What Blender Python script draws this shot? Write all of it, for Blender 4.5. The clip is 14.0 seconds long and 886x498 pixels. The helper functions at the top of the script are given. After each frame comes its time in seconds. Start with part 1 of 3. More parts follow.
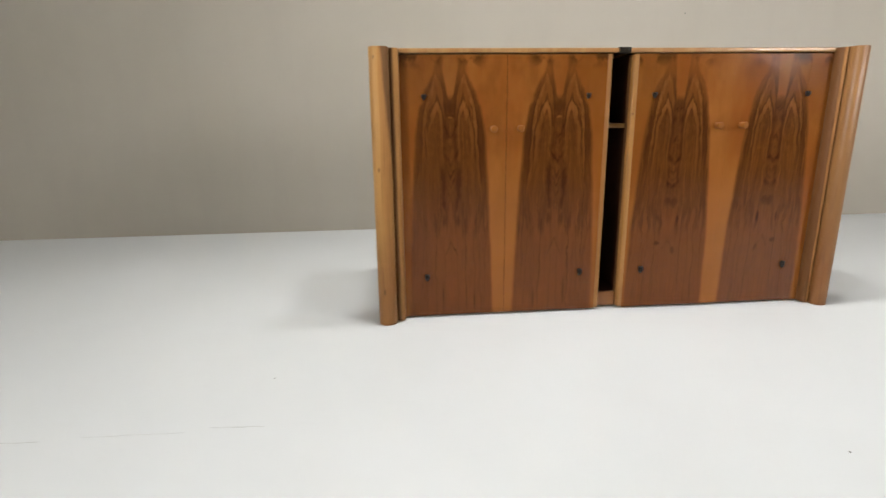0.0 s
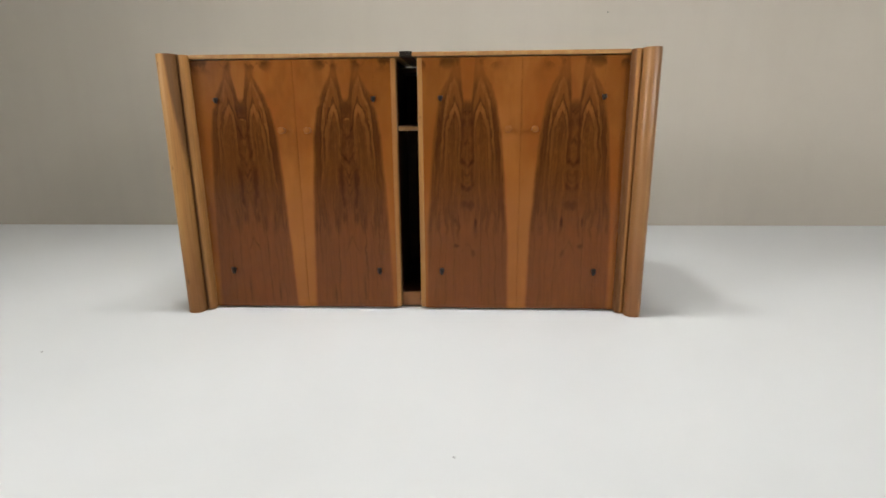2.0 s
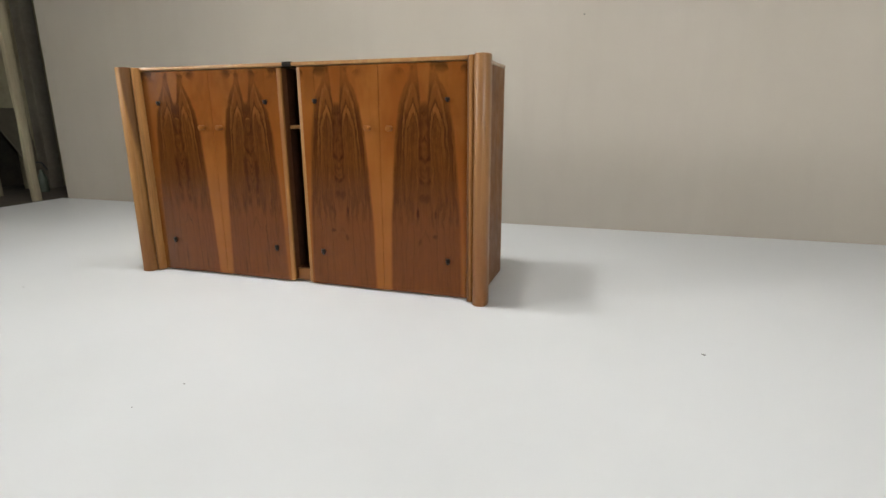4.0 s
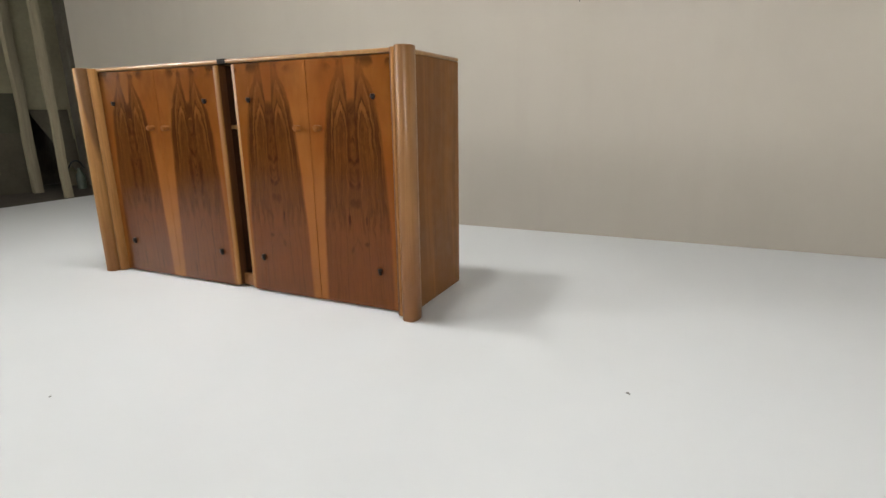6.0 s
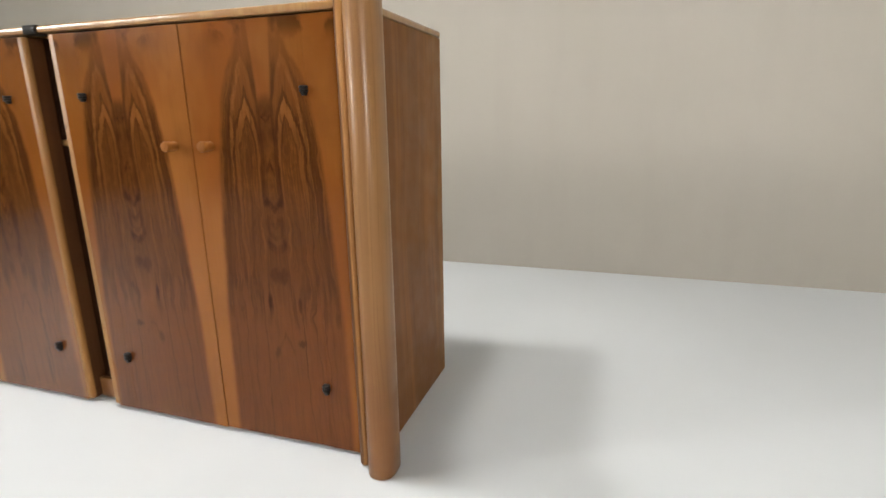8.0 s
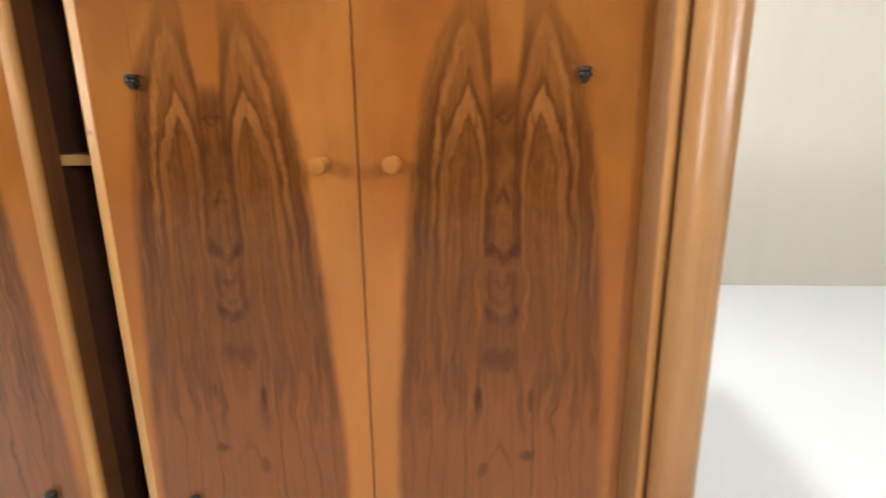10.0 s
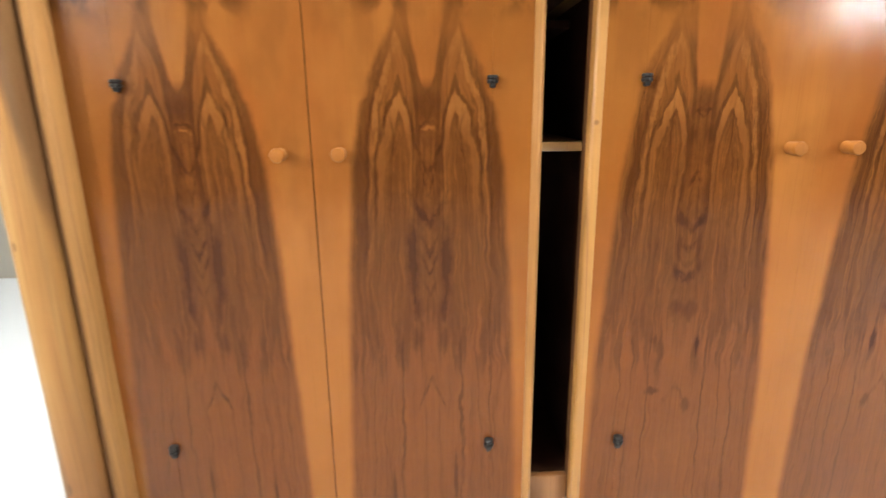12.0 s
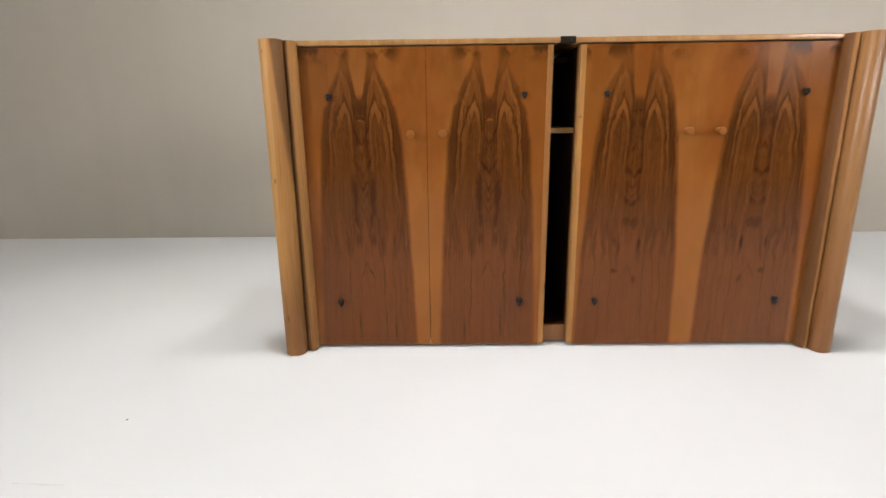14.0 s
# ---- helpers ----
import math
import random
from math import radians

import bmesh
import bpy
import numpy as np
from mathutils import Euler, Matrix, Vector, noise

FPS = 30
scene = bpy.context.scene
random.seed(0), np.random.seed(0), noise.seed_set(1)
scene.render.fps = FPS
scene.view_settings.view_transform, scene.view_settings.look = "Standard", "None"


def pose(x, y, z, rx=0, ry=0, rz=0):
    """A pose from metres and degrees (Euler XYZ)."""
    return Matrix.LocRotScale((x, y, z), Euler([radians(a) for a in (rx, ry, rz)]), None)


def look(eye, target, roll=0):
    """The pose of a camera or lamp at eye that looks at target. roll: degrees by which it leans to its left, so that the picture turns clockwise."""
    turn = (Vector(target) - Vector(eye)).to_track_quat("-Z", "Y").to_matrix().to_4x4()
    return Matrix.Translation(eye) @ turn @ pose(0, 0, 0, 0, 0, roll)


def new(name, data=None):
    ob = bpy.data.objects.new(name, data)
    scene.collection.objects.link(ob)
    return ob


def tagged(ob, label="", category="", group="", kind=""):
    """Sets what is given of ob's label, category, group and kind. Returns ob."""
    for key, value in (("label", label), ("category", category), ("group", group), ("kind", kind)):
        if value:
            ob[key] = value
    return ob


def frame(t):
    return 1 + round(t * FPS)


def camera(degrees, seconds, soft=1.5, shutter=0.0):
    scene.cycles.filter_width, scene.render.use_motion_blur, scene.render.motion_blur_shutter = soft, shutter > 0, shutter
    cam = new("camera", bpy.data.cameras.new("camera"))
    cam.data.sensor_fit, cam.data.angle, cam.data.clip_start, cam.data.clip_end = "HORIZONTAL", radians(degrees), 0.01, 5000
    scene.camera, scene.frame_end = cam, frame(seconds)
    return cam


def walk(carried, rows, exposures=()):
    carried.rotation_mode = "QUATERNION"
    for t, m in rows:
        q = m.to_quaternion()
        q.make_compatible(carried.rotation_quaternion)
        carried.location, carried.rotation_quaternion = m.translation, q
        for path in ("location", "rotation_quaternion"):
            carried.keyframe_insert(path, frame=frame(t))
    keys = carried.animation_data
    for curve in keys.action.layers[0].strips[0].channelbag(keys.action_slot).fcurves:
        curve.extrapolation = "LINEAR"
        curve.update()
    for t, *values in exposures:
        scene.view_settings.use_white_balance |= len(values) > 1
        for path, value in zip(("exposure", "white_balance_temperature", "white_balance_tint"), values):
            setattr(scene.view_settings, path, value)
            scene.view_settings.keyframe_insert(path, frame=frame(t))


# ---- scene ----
cam = camera(79.4, 14.0, soft=1.5, shutter=0.4)
PATH = [
    (0, (-0.724, -1.691, 0.675), (-0.55, 0.238, 0.176), -0.7),
    (0.5, (-0.517, -1.697, 0.676), (-0.394, 0.236, 0.179), -0.6),
    (1, (-0.29, -1.719, 0.671), (-0.227, 0.219, 0.181), -0.6),
    (1.5, (-0.038, -1.742, 0.672), (-0.056, 0.197, 0.181), -0.6),
    (2, (0.202, -1.769, 0.676), (0.104, 0.166, 0.178), -0.5),
    (2.5, (0.457, -1.796, 0.677), (0.24, 0.128, 0.177), -0.5),
    (3, (0.709, -1.824, 0.673), (0.352, 0.08, 0.178), -0.4),
    (5.5, (1.572, -1.628, 0.669), (0.767, 0.134, 0.174), -0.6),
    (6, (1.561, -1.491, 0.667), (0.737, 0.262, 0.17), -0.8),
    (6.5, (1.509, -1.319, 0.673), (0.684, 0.431, 0.166), -0.9),
    (7, (1.412, -1.134, 0.677), (0.611, 0.626, 0.165), -0.8),
    (7.2, (1.365, -1.068, 0.676), (0.589, 0.704, 0.168), -0.8),
    (9.3, (0.753, -0.641, 0.682), (0.479, 1.274, 0.175), -0.8),
    (9.5, (0.685, -0.63, 0.683), (0.453, 1.29, 0.175), -0.7),
    (10, (0.506, -0.629, 0.68), (0.383, 1.304, 0.18), -0.7),
    (10.5, (0.321, -0.639, 0.682), (0.273, 1.296, 0.179), -0.5),
    (11, (0.127, -0.661, 0.683), (0.132, 1.273, 0.175), -0.6),
    (11.5, (-0.057, -0.699, 0.683), (-0.018, 1.235, 0.175), -0.6),
    (12, (-0.194, -0.778, 0.681), (-0.158, 1.156, 0.174), -0.7),
    (12.5, (-0.275, -0.908, 0.679), (-0.251, 1.026, 0.173), -0.7),
    (13, (-0.326, -1.074, 0.676), (-0.305, 0.861, 0.173), -0.7),
    (13.5, (-0.335, -1.269, 0.684), (-0.346, 0.664, 0.17), -0.6),
    (14, (-0.305, -1.463, 0.685), (-0.334, 0.471, 0.177), -0.7),
]
walk(cam, [(t, look(eye, target, roll)) for t, eye, target, roll in PATH],
     exposures=[(0, -0.18, 6600, 10), (3.0, -0.33, 6620, 10), (7.2, -0.27, 6600, 10), (9.3, 0.36, 6550, 9), (10.5, 0.80, 6550, 9), (11.0, 0.98, 6500, 9), (11.5, 1.04, 6420, 8.5), (12.0, 0.88, 6380, 8.5), (12.5, 0.46, 6480, 9.5), (13, 0.17, 6580, 12.5), (14, -0.05, 6680, 13.5)])

# ---- daylight: sky world, light through two roof lights and the windows behind the camera ----
world = bpy.data.worlds.new("sky")
scene.world = world
world.use_nodes = True
wn = world.node_tree
sky = wn.nodes.new("ShaderNodeTexSky")
sky.sky_type = "NISHITA"
sky.sun_disc = False
sky.sun_elevation = radians(40)
sky.sun_rotation = radians(200)
wn.links.new(sky.outputs[0], wn.nodes["Background"].inputs[0])
wn.nodes["Background"].inputs[1].default_value = 0.08


def area(name, m, sx, sy, watts, colour):
    d = bpy.data.lights.new(name, "AREA")
    d.shape, d.size, d.size_y, d.energy, d.color = "RECTANGLE", sx, sy, watts, colour
    ob = new(name, d)
    ob.matrix_world = m
    return ob


ROOF = 3.4
DAY = (0.975, 0.985, 0.985)
# roof lights (x0, x1, y0, y1), south windows (x0, x1, z0, z1), west window (y0, y1, z0, z1)
ROOF_LIGHTS = [(-0.70, -0.30, -0.40, 0.00), (0.18, 0.58, -0.30, 0.10)]
SOUTH_WINDOWS = [(-3.70, -2.90, 1.80, 2.50), (2.65, 3.80, 1.23, 2.75)]
WEST_WINDOW = (-3.30, -2.58, 1.72, 2.72)
ROOF_WATTS = (134, 82)
SOUTH_WATTS = (45, 160)
WEST_WATTS = 425
for (x0, x1, y0, y1), w in zip(ROOF_LIGHTS, ROOF_WATTS):
    c = Vector(((x0 + x1) / 2, (y0 + y1) / 2, ROOF + 0.16))
    area("roof_daylight", look(c, c - Vector((0, 0.0001, 1))), x1 - x0, y1 - y0, w, DAY)
for (x0, x1, z0, z1), w in zip(SOUTH_WINDOWS, SOUTH_WATTS):
    c = Vector(((x0 + x1) / 2, -3.54, (z0 + z1) / 2))
    area("window_daylight", look(c, c + Vector((0, 1, 0))), x1 - x0, z1 - z0, w, DAY)
y0, y1, z0, z1 = WEST_WINDOW
c = Vector((-4.46, (y0 + y1) / 2, (z0 + z1) / 2))
area("window_daylight", look(c, c + Vector((1, 0, 0))), y1 - y0, z1 - z0, WEST_WATTS, DAY)


# ---- materials ----
class Nodes:
    """A small builder for a material's node tree."""

    def __init__(self, name):
        self.mat = bpy.data.materials.new(name)
        self.mat.use_nodes = True
        self.t = self.mat.node_tree
        self.bsdf = self.t.nodes["Principled BSDF"]

    def plug(self, sock, v):
        if isinstance(v, bpy.types.NodeSocket):
            self.t.links.new(v, sock)
        else:
            sock.default_value = v

    def m(self, op, a, b=0.0, c=0.0):
        n = self.t.nodes.new("ShaderNodeMath")
        n.operation = op
        for i, v in enumerate((a, b, c)):
            self.plug(n.inputs[i], v)
        return n.outputs[0]

    def step(self, v, lo, hi, out0=0.0, out1=1.0):
        """Smooth step of v from lo to hi."""
        n = self.t.nodes.new("ShaderNodeMapRange")
        n.interpolation_type = "SMOOTHSTEP"
        for i, x in enumerate((v, lo, hi, out0, out1)):
            self.plug(n.inputs[i], x)
        return n.outputs[0]

    def coords(self):
        n = self.t.nodes.new("ShaderNodeTexCoord")
        s = self.t.nodes.new("ShaderNodeSeparateXYZ")
        self.t.links.new(n.outputs["Object"], s.inputs[0])
        return n.outputs["Object"], s.outputs[0], s.outputs[1], s.outputs[2]

    def vec(self, x, y, z):
        n = self.t.nodes.new("ShaderNodeCombineXYZ")
        for i, v in enumerate((x, y, z)):
            self.plug(n.inputs[i], v)
        return n.outputs[0]

    def noise(self, v, scale, detail=3.0, rough=0.55):
        n = self.t.nodes.new("ShaderNodeTexNoise")
        self.plug(n.inputs["Vector"], v)
        n.inputs["Scale"].default_value = scale
        n.inputs["Detail"].default_value = detail
        n.inputs["Roughness"].default_value = rough
        return n.outputs["Fac"]

    def mix(self, f, a, b):
        n = self.t.nodes.new("ShaderNodeMix")
        n.data_type = "RGBA"
        self.plug(n.inputs[0], f)
        for i, v in ((6, a), (7, b)):
            self.plug(n.inputs[i], v if isinstance(v, bpy.types.NodeSocket) else (*v, 1.0))
        return n.outputs[2]

    def ramp(self, v, stops):
        n = self.t.nodes.new("ShaderNodeValToRGB")
        self.plug(n.inputs[0], v)
        e = n.color_ramp.elements
        while len(e) < len(stops):
            e.new(0.5)
        for el, (p, col) in zip(e, stops):
            el.position, el.color = p, (*col, 1.0)
        return n.outputs[0]

    def bump(self, h, strength, dist):
        n = self.t.nodes.new("ShaderNodeBump")
        n.inputs["Strength"].default_value = strength
        n.inputs["Distance"].default_value = dist
        self.plug(n.inputs["Height"], h)
        self.t.links.new(n.outputs[0], self.bsdf.inputs["Normal"])

    def out(self, colour, rough, metal=0.0, coat=0.0, coat_rough=0.1, spec=0.5):
        if not isinstance(colour, bpy.types.NodeSocket):
            colour = (*colour, 1.0)
        self.plug(self.bsdf.inputs["Base Color"], colour)
        self.plug(self.bsdf.inputs["Roughness"], rough)
        self.plug(self.bsdf.inputs["Metallic"], metal)
        self.plug(self.bsdf.inputs["Coat Weight"], coat)
        self.plug(self.bsdf.inputs["Coat Roughness"], coat_rough)
        self.plug(self.bsdf.inputs["Specular IOR Level"], spec)
        return self.mat


SAP = (0.1778, 0.0532, 0.0098)
SAP_PALE = (0.2276, 0.0831, 0.0177)
TAN = (0.1372, 0.0449, 0.0090)
AMBER = (0.1412, 0.0455, 0.0076)
BROWN = (0.0645, 0.0191, 0.0039)
DARK = (0.0278, 0.0080, 0.0017)
ROSE = (0.1123, 0.0343, 0.0096)
OLIVE = (0.1875, 0.0718, 0.0173)


def veneer(name, seed, axes, notch, edge, steps, marks, flecks, calm, dull=None, fade=0.0):
    """Book-matched walnut veneer. X runs from the seam of a pair of doors, Z up from the floor; each door's own figure
    is mirrored at its axis.
    axes: the axis's distance from the seam on either door; notch: foot, width and power of the pale wedge between the
    two tips;
    edge: (z, half width) of the heartwood; steps: strength of its ragged outline; marks: figures on the axis; flecks:
    single dark spots; calm: how far the figure is blurred into its mean tone;
    dull: x, z, half width and height of a patch that imitates the haze of reflected windows, with its added roughness
    and sheen; fade: how far the figure pales on the outer flank of the west door."""
    n = Nodes(name)
    co, X, Y, Z = n.coords()
    U = n.m("ABSOLUTE", X)
    east = n.m("GREATER_THAN", X, 0.0)
    axis = n.m("ADD", n.m("MULTIPLY", east, axes[1] - axes[0]), axes[0])
    # slow waviness, much the same on all mirrored leaves, and a weaker one of each leaf's own
    S0 = n.m("SUBTRACT", U, axis)
    u0 = n.m("ABSOLUTE", S0)
    wa = n.m("SUBTRACT", n.noise(n.vec(n.m("MULTIPLY", u0, 26.0), seed, n.m("MULTIPLY", Z, 11.0)), 1.0, 3), 0.5)
    wb = n.m("SUBTRACT", n.noise(n.vec(n.m("MULTIPLY", X, 22.0), seed + 7, n.m("MULTIPLY", Z, 9.0)), 1.0, 2), 0.5)
    fine = n.m("SUBTRACT", n.noise(n.vec(n.m("MULTIPLY", X, 150.0), seed + 3, n.m("MULTIPLY", Z, 40.0)), 1.0, 3), 0.5)
    mid = n.m("SUBTRACT", n.noise(n.vec(n.m("MULTIPLY", u0, 75.0), seed + 4, n.m("MULTIPLY", Z, 30.0)), 1.0, 3, 0.6), 0.5)
    own = n.m("SUBTRACT", n.noise(n.vec(n.m("MULTIPLY", X, 75.0), seed + 6, n.m("MULTIPLY", Z, 26.0)), 1.0, 3, 0.6), 0.5)
    shift = n.m("ADD", n.m("ADD", n.m("MULTIPLY", wa, 0.012), n.m("MULTIPLY", n.m("ADD", mid, n.m("MULTIPLY", own, 0.6)), 0.0062)), n.m("ADD", n.m("MULTIPLY", wb, 0.009), n.m("MULTIPLY", fine, 0.0028)))
    S = n.m("ADD", S0, n.m("MULTIPLY", wb, 0.006))
    u = n.m("ADD", n.m("ABSOLUTE", S), n.m("MULTIPLY", shift, n.step(n.m("ABSOLUTE", S), 0.0, 0.03)))
    Zw = n.m("ADD", Z, n.m("ADD", n.m("MULTIPLY", wb, 0.014), n.m("ADD", n.m("MULTIPLY", mid, 0.022), n.m("MULTIPLY", fine, 0.014))))
    flare = n.m("ADD", 1.0, n.m("MULTIPLY", n.m("MAXIMUM", n.m("SUBTRACT", 0.60, Z), 0.0), 0.42))
    uf = n.m("DIVIDE", u, flare)

    def arch(au, az, wo, lo, wi, li):
        """Sideways distance from a pointed arch with its tip at au, az; negative inside."""
        drop = n.m("MAXIMUM", n.m("SUBTRACT", az, Zw), 0.0)
        p = n.m("SUBTRACT", uf, au)
        legs = []
        for w, l, q in ((wo, lo, p), (wi, li, n.m("MULTIPLY", p, -1.0))):
            grow = n.m("SUBTRACT", 1.0, n.m("EXPONENT", n.m("MULTIPLY", n.m("POWER", n.m("DIVIDE", drop, l), 1.35), -1.0)))
            legs.append(n.m("SUBTRACT", q, n.m("MULTIPLY", grow, w)))
        return n.m("ADD", n.m("MAXIMUM", *legs), n.m("MULTIPLY", n.m("MAXIMUM", n.m("SUBTRACT", Zw, az), 0.0), 0.28))

    def line(v, at, half):
        return n.step(n.m("ABSOLUTE", n.m("SUBTRACT", v, at)), half, half * 0.35)

    def times(*v):
        r = v[0]
        for w in v[1:]:
            r = n.m("MULTIPLY", r, w)
        return r

    d1 = arch(0.0415, 0.790, 0.0465, 0.088, 0.0245, 0.052)
    d2 = arch(0.0410, 0.707, 0.0330, 0.046, 0.0190, 0.030)
    d3 = arch(0.0405, 0.680, 0.0250, 0.040, 0.0140, 0.026)
    # grain along the flitch: broad and narrow streaks, and a break-up of the dark lines
    sway = n.m("ADD", uf, n.m("ADD", n.m("MULTIPLY", wa, 0.012), n.m("MULTIPLY", wb, 0.010)))
    broad = n.noise(n.vec(n.m("MULTIPLY", sway, 70.0), seed + 1, n.m("MULTIPLY", Z, 6.5)), 1.0, 3, 0.6)
    narrow = n.noise(n.vec(n.m("MULTIPLY", n.m("ADD", sway, n.m("MULTIPLY", X, 0.03)), 240.0), seed + 21, n.m("MULTIPLY", Z, 7.0)), 1.0, 3, 0.6)
    hair = n.noise(n.vec(n.m("MULTIPLY", X, 420.0), seed, n.m("MULTIPLY", Z, 8.0)), 1.0, 2)
    broken = n.noise(n.vec(n.m("MULTIPLY", X, 45.0), seed + 17, n.m("MULTIPLY", Z, 26.0)), 1.0, 3, 0.6)
    keep = n.step(broken, 0.32, 0.58, 0.45, 1.0)
    mottle = n.noise(n.vec(n.m("MULTIPLY", X, 60.0), seed + 13, n.m("MULTIPLY", Z, 45.0)), 1.0, 4, 0.65)
    # rings that follow the arches: pale and dark lines side by side
    def rings(d, per_metre, k, lo=0.43, hi=0.56):
        v = n.noise(n.vec(n.m("MULTIPLY", d, per_metre), seed + k, n.m("MULTIPLY", Z, 2.2)), 1.0, 2, 0.45)
        v = n.m("ADD", v, n.m("MULTIPLY", n.m("SUBTRACT", hair, 0.5), 0.10))
        return n.step(v, lo, hi)

    high = n.step(Z, 0.60, 0.76)
    centre = n.step(uf, 0.024, 0.016)
    lines = rings(d1, 170.0, 11)
    flank = n.mix(lines, n.mix(n.m("ADD", 0.42, n.m("MULTIPLY", high, -0.30)), TAN, BROWN), n.mix(n.step(Z, 0.55, 0.72, 0.40, 0.0), BROWN, DARK))
    flank = n.mix(n.m("MULTIPLY", high, n.step(broken, 0.36, 0.64, 0.55, 0.1)), flank, TAN)
    flank = n.mix(centre, flank, n.mix(n.step(mottle, 0.35, 0.65), n.mix(0.6, TAN, BROWN), BROWN))
    # the tall tips: pale rim, brown lined core, dark outline
    outward = n.step(uf, 0.034, 0.046, 0.15, 1.0)
    rim1 = times(n.step(n.m("ABSOLUTE", n.m("ADD", d1, 0.0042)), 0.0046, 0.0026), n.m("MAXIMUM", outward, n.step(Z, 0.745, 0.77)))
    core1 = n.mix(n.m("MULTIPLY", rings(d1, 210.0, 23), n.step(Z, 0.66, 0.74, 1.0, 0.35)), n.mix(0.16, TAN, BROWN), n.mix(n.step(Z, 0.66, 0.75, 0.95, 0.40), TAN, BROWN))
    tips = n.mix(times(rim1, n.step(mottle, 0.66, 0.42, 0.35, 1.0), n.step(Z, 0.48, 0.76, 0.20, 0.95)), core1, OLIVE)
    figure = n.mix(n.step(d1, 0.0006, -0.0006), flank, tips)
    figure = n.mix(times(line(d1, 0.0036, 0.0046), keep, n.step(Z, 0.42, 0.62, 0.35, 0.72), n.step(Z, 0.68, 0.76, 1.0, 0.72)), figure, DARK)
    # the second arch: dark roof, pale tip, nested dark lines inside
    figure = n.mix(times(line(d2, 0.0034, 0.0040), keep, n.step(Z, 0.42, 0.60, 0.35, 0.80)), figure, DARK)
    pale2 = n.mix(n.step(mottle, 0.40, 0.70), OLIVE, n.mix(0.55, OLIVE, TAN))
    pale2 = n.mix(n.m("MAXIMUM", n.step(Z, 0.690, 0.640, 0.0, 0.6), n.step(n.m("MULTIPLY", uf, -1.0), -0.030, -0.024, 0.0, 0.6)), pale2, BROWN)
    inside2 = n.mix(n.step(d3, 0.0012, -0.0012), pale2, n.mix(n.step(mottle, 0.30, 0.62), n.mix(0.35, TAN, BROWN), n.mix(0.85, TAN, BROWN)))
    inside2 = n.mix(times(n.step(d3, 0.001, -0.002), rings(d3, 300.0, 31, 0.47, 0.58), 0.62), inside2, n.mix(0.4, DARK, BROWN))
    figure = n.mix(times(n.step(d2, 0.0008, -0.0008), n.step(Z, 0.42, 0.58, 0.25, 0.95)), figure, inside2)
    figure = n.mix(n.m("MULTIPLY", n.step(narrow, 0.50, 0.72), n.step(Z, 0.60, 0.70, 0.38, 0.16)), figure, DARK)
    # below the arches: upright streaks, brown above and rosy towards the floor; the pink is partly painted floor
    # reflection
    body = n.mix(n.step(broad, 0.40, 0.60), n.mix(0.75, TAN, BROWN), BROWN)
    body = n.mix(n.step(narrow, 0.46, 0.28, 0.0, 0.35), body, AMBER)
    body = n.mix(n.step(broken, 0.50, 0.66, 0.0, 0.24), body, DARK)
    body = n.mix(n.step(narrow, 0.50, 0.76, 0.0, 0.40), body, DARK)
    rag = n.m("ADD", Z, n.m("MULTIPLY", n.m("SUBTRACT", broad, 0.5), 0.10))
    rosy = n.mix(n.step(narrow, 0.46, 0.78, 0.0, 0.34), n.mix(n.step(broken, 0.4, 0.6, 0.0, 0.25), ROSE, TAN), BROWN)
    rosy = n.mix(n.step(broad, 0.50, 0.78, 0.0, 0.26), rosy, BROWN)
    body = n.mix(n.step(rag, 0.50, 0.315, 0.0, 0.55), body, rosy)
    body = n.mix(n.step(rag, 0.365, 0.285), body, rosy)
    low = n.step(n.m("ADD", Z, n.m("MULTIPLY", n.m("SUBTRACT", broken, 0.5), 0.16)), 0.580, 0.420)
    figure = n.mix(n.m("MULTIPLY", low, n.step(Z, 0.56, 0.36, 0.45, 1.0)), figure, body)
    # a row of dark teeth where the figure calms down
    tooth = n.noise(n.vec(n.m("MULTIPLY", u, 85.0), seed + 19, n.m("MULTIPLY", Z, 7.0)), 1.0, 2, 0.5)
    reach = n.m("ADD", Z, n.m("MULTIPLY", tooth, 0.12))
    figure = n.mix(times(n.step(tooth, 0.47, 0.60), n.step(reach, 0.330, 0.372), n.step(Z, 0.43, 0.345), n.step(mottle, 0.30, 0.50, 0.5, 1.0), 0.46), figure, DARK)
    # long dark lines on the flanks of the lower half
    for at, half, z1, amount in ((0.0400, 0.0020, 0.345, 0.60), (0.0640, 0.0013, 0.34, 0.40), (0.0800, 0.0015, 0.33, 0.45)):
        figure = n.mix(times(line(n.m("ADD", uf, n.m("MULTIPLY", n.m("SUBTRACT", sway, uf), 0.35)), at, half), n.step(Z, z1, z1 - 0.03), n.step(Z, 0.0, 0.2, 0.55, 1.0), keep, amount), figure, DARK)
    # dark field under the wedge, dark columns beside the axis, wedges where the figure calms down
    def blob(v, fu, fz, hw, hh, amount, tone):
        a = n.m("DIVIDE", n.m("SUBTRACT", v, fu), hw)
        b = n.m("DIVIDE", n.m("SUBTRACT", Zw, fz), hh)
        r = n.m("SQRT", n.m("ADD", n.m("MULTIPLY", a, a), n.m("MULTIPLY", b, b)))
        r = n.m("ADD", r, n.m("ADD", n.m("MULTIPLY", n.m("SUBTRACT", mottle, 0.5), 1.3), n.m("MULTIPLY", n.m("SUBTRACT", narrow, 0.5), 1.6)))
        return n.mix(n.m("MULTIPLY", n.step(r, 1.25, 0.35), amount), figure, tone)

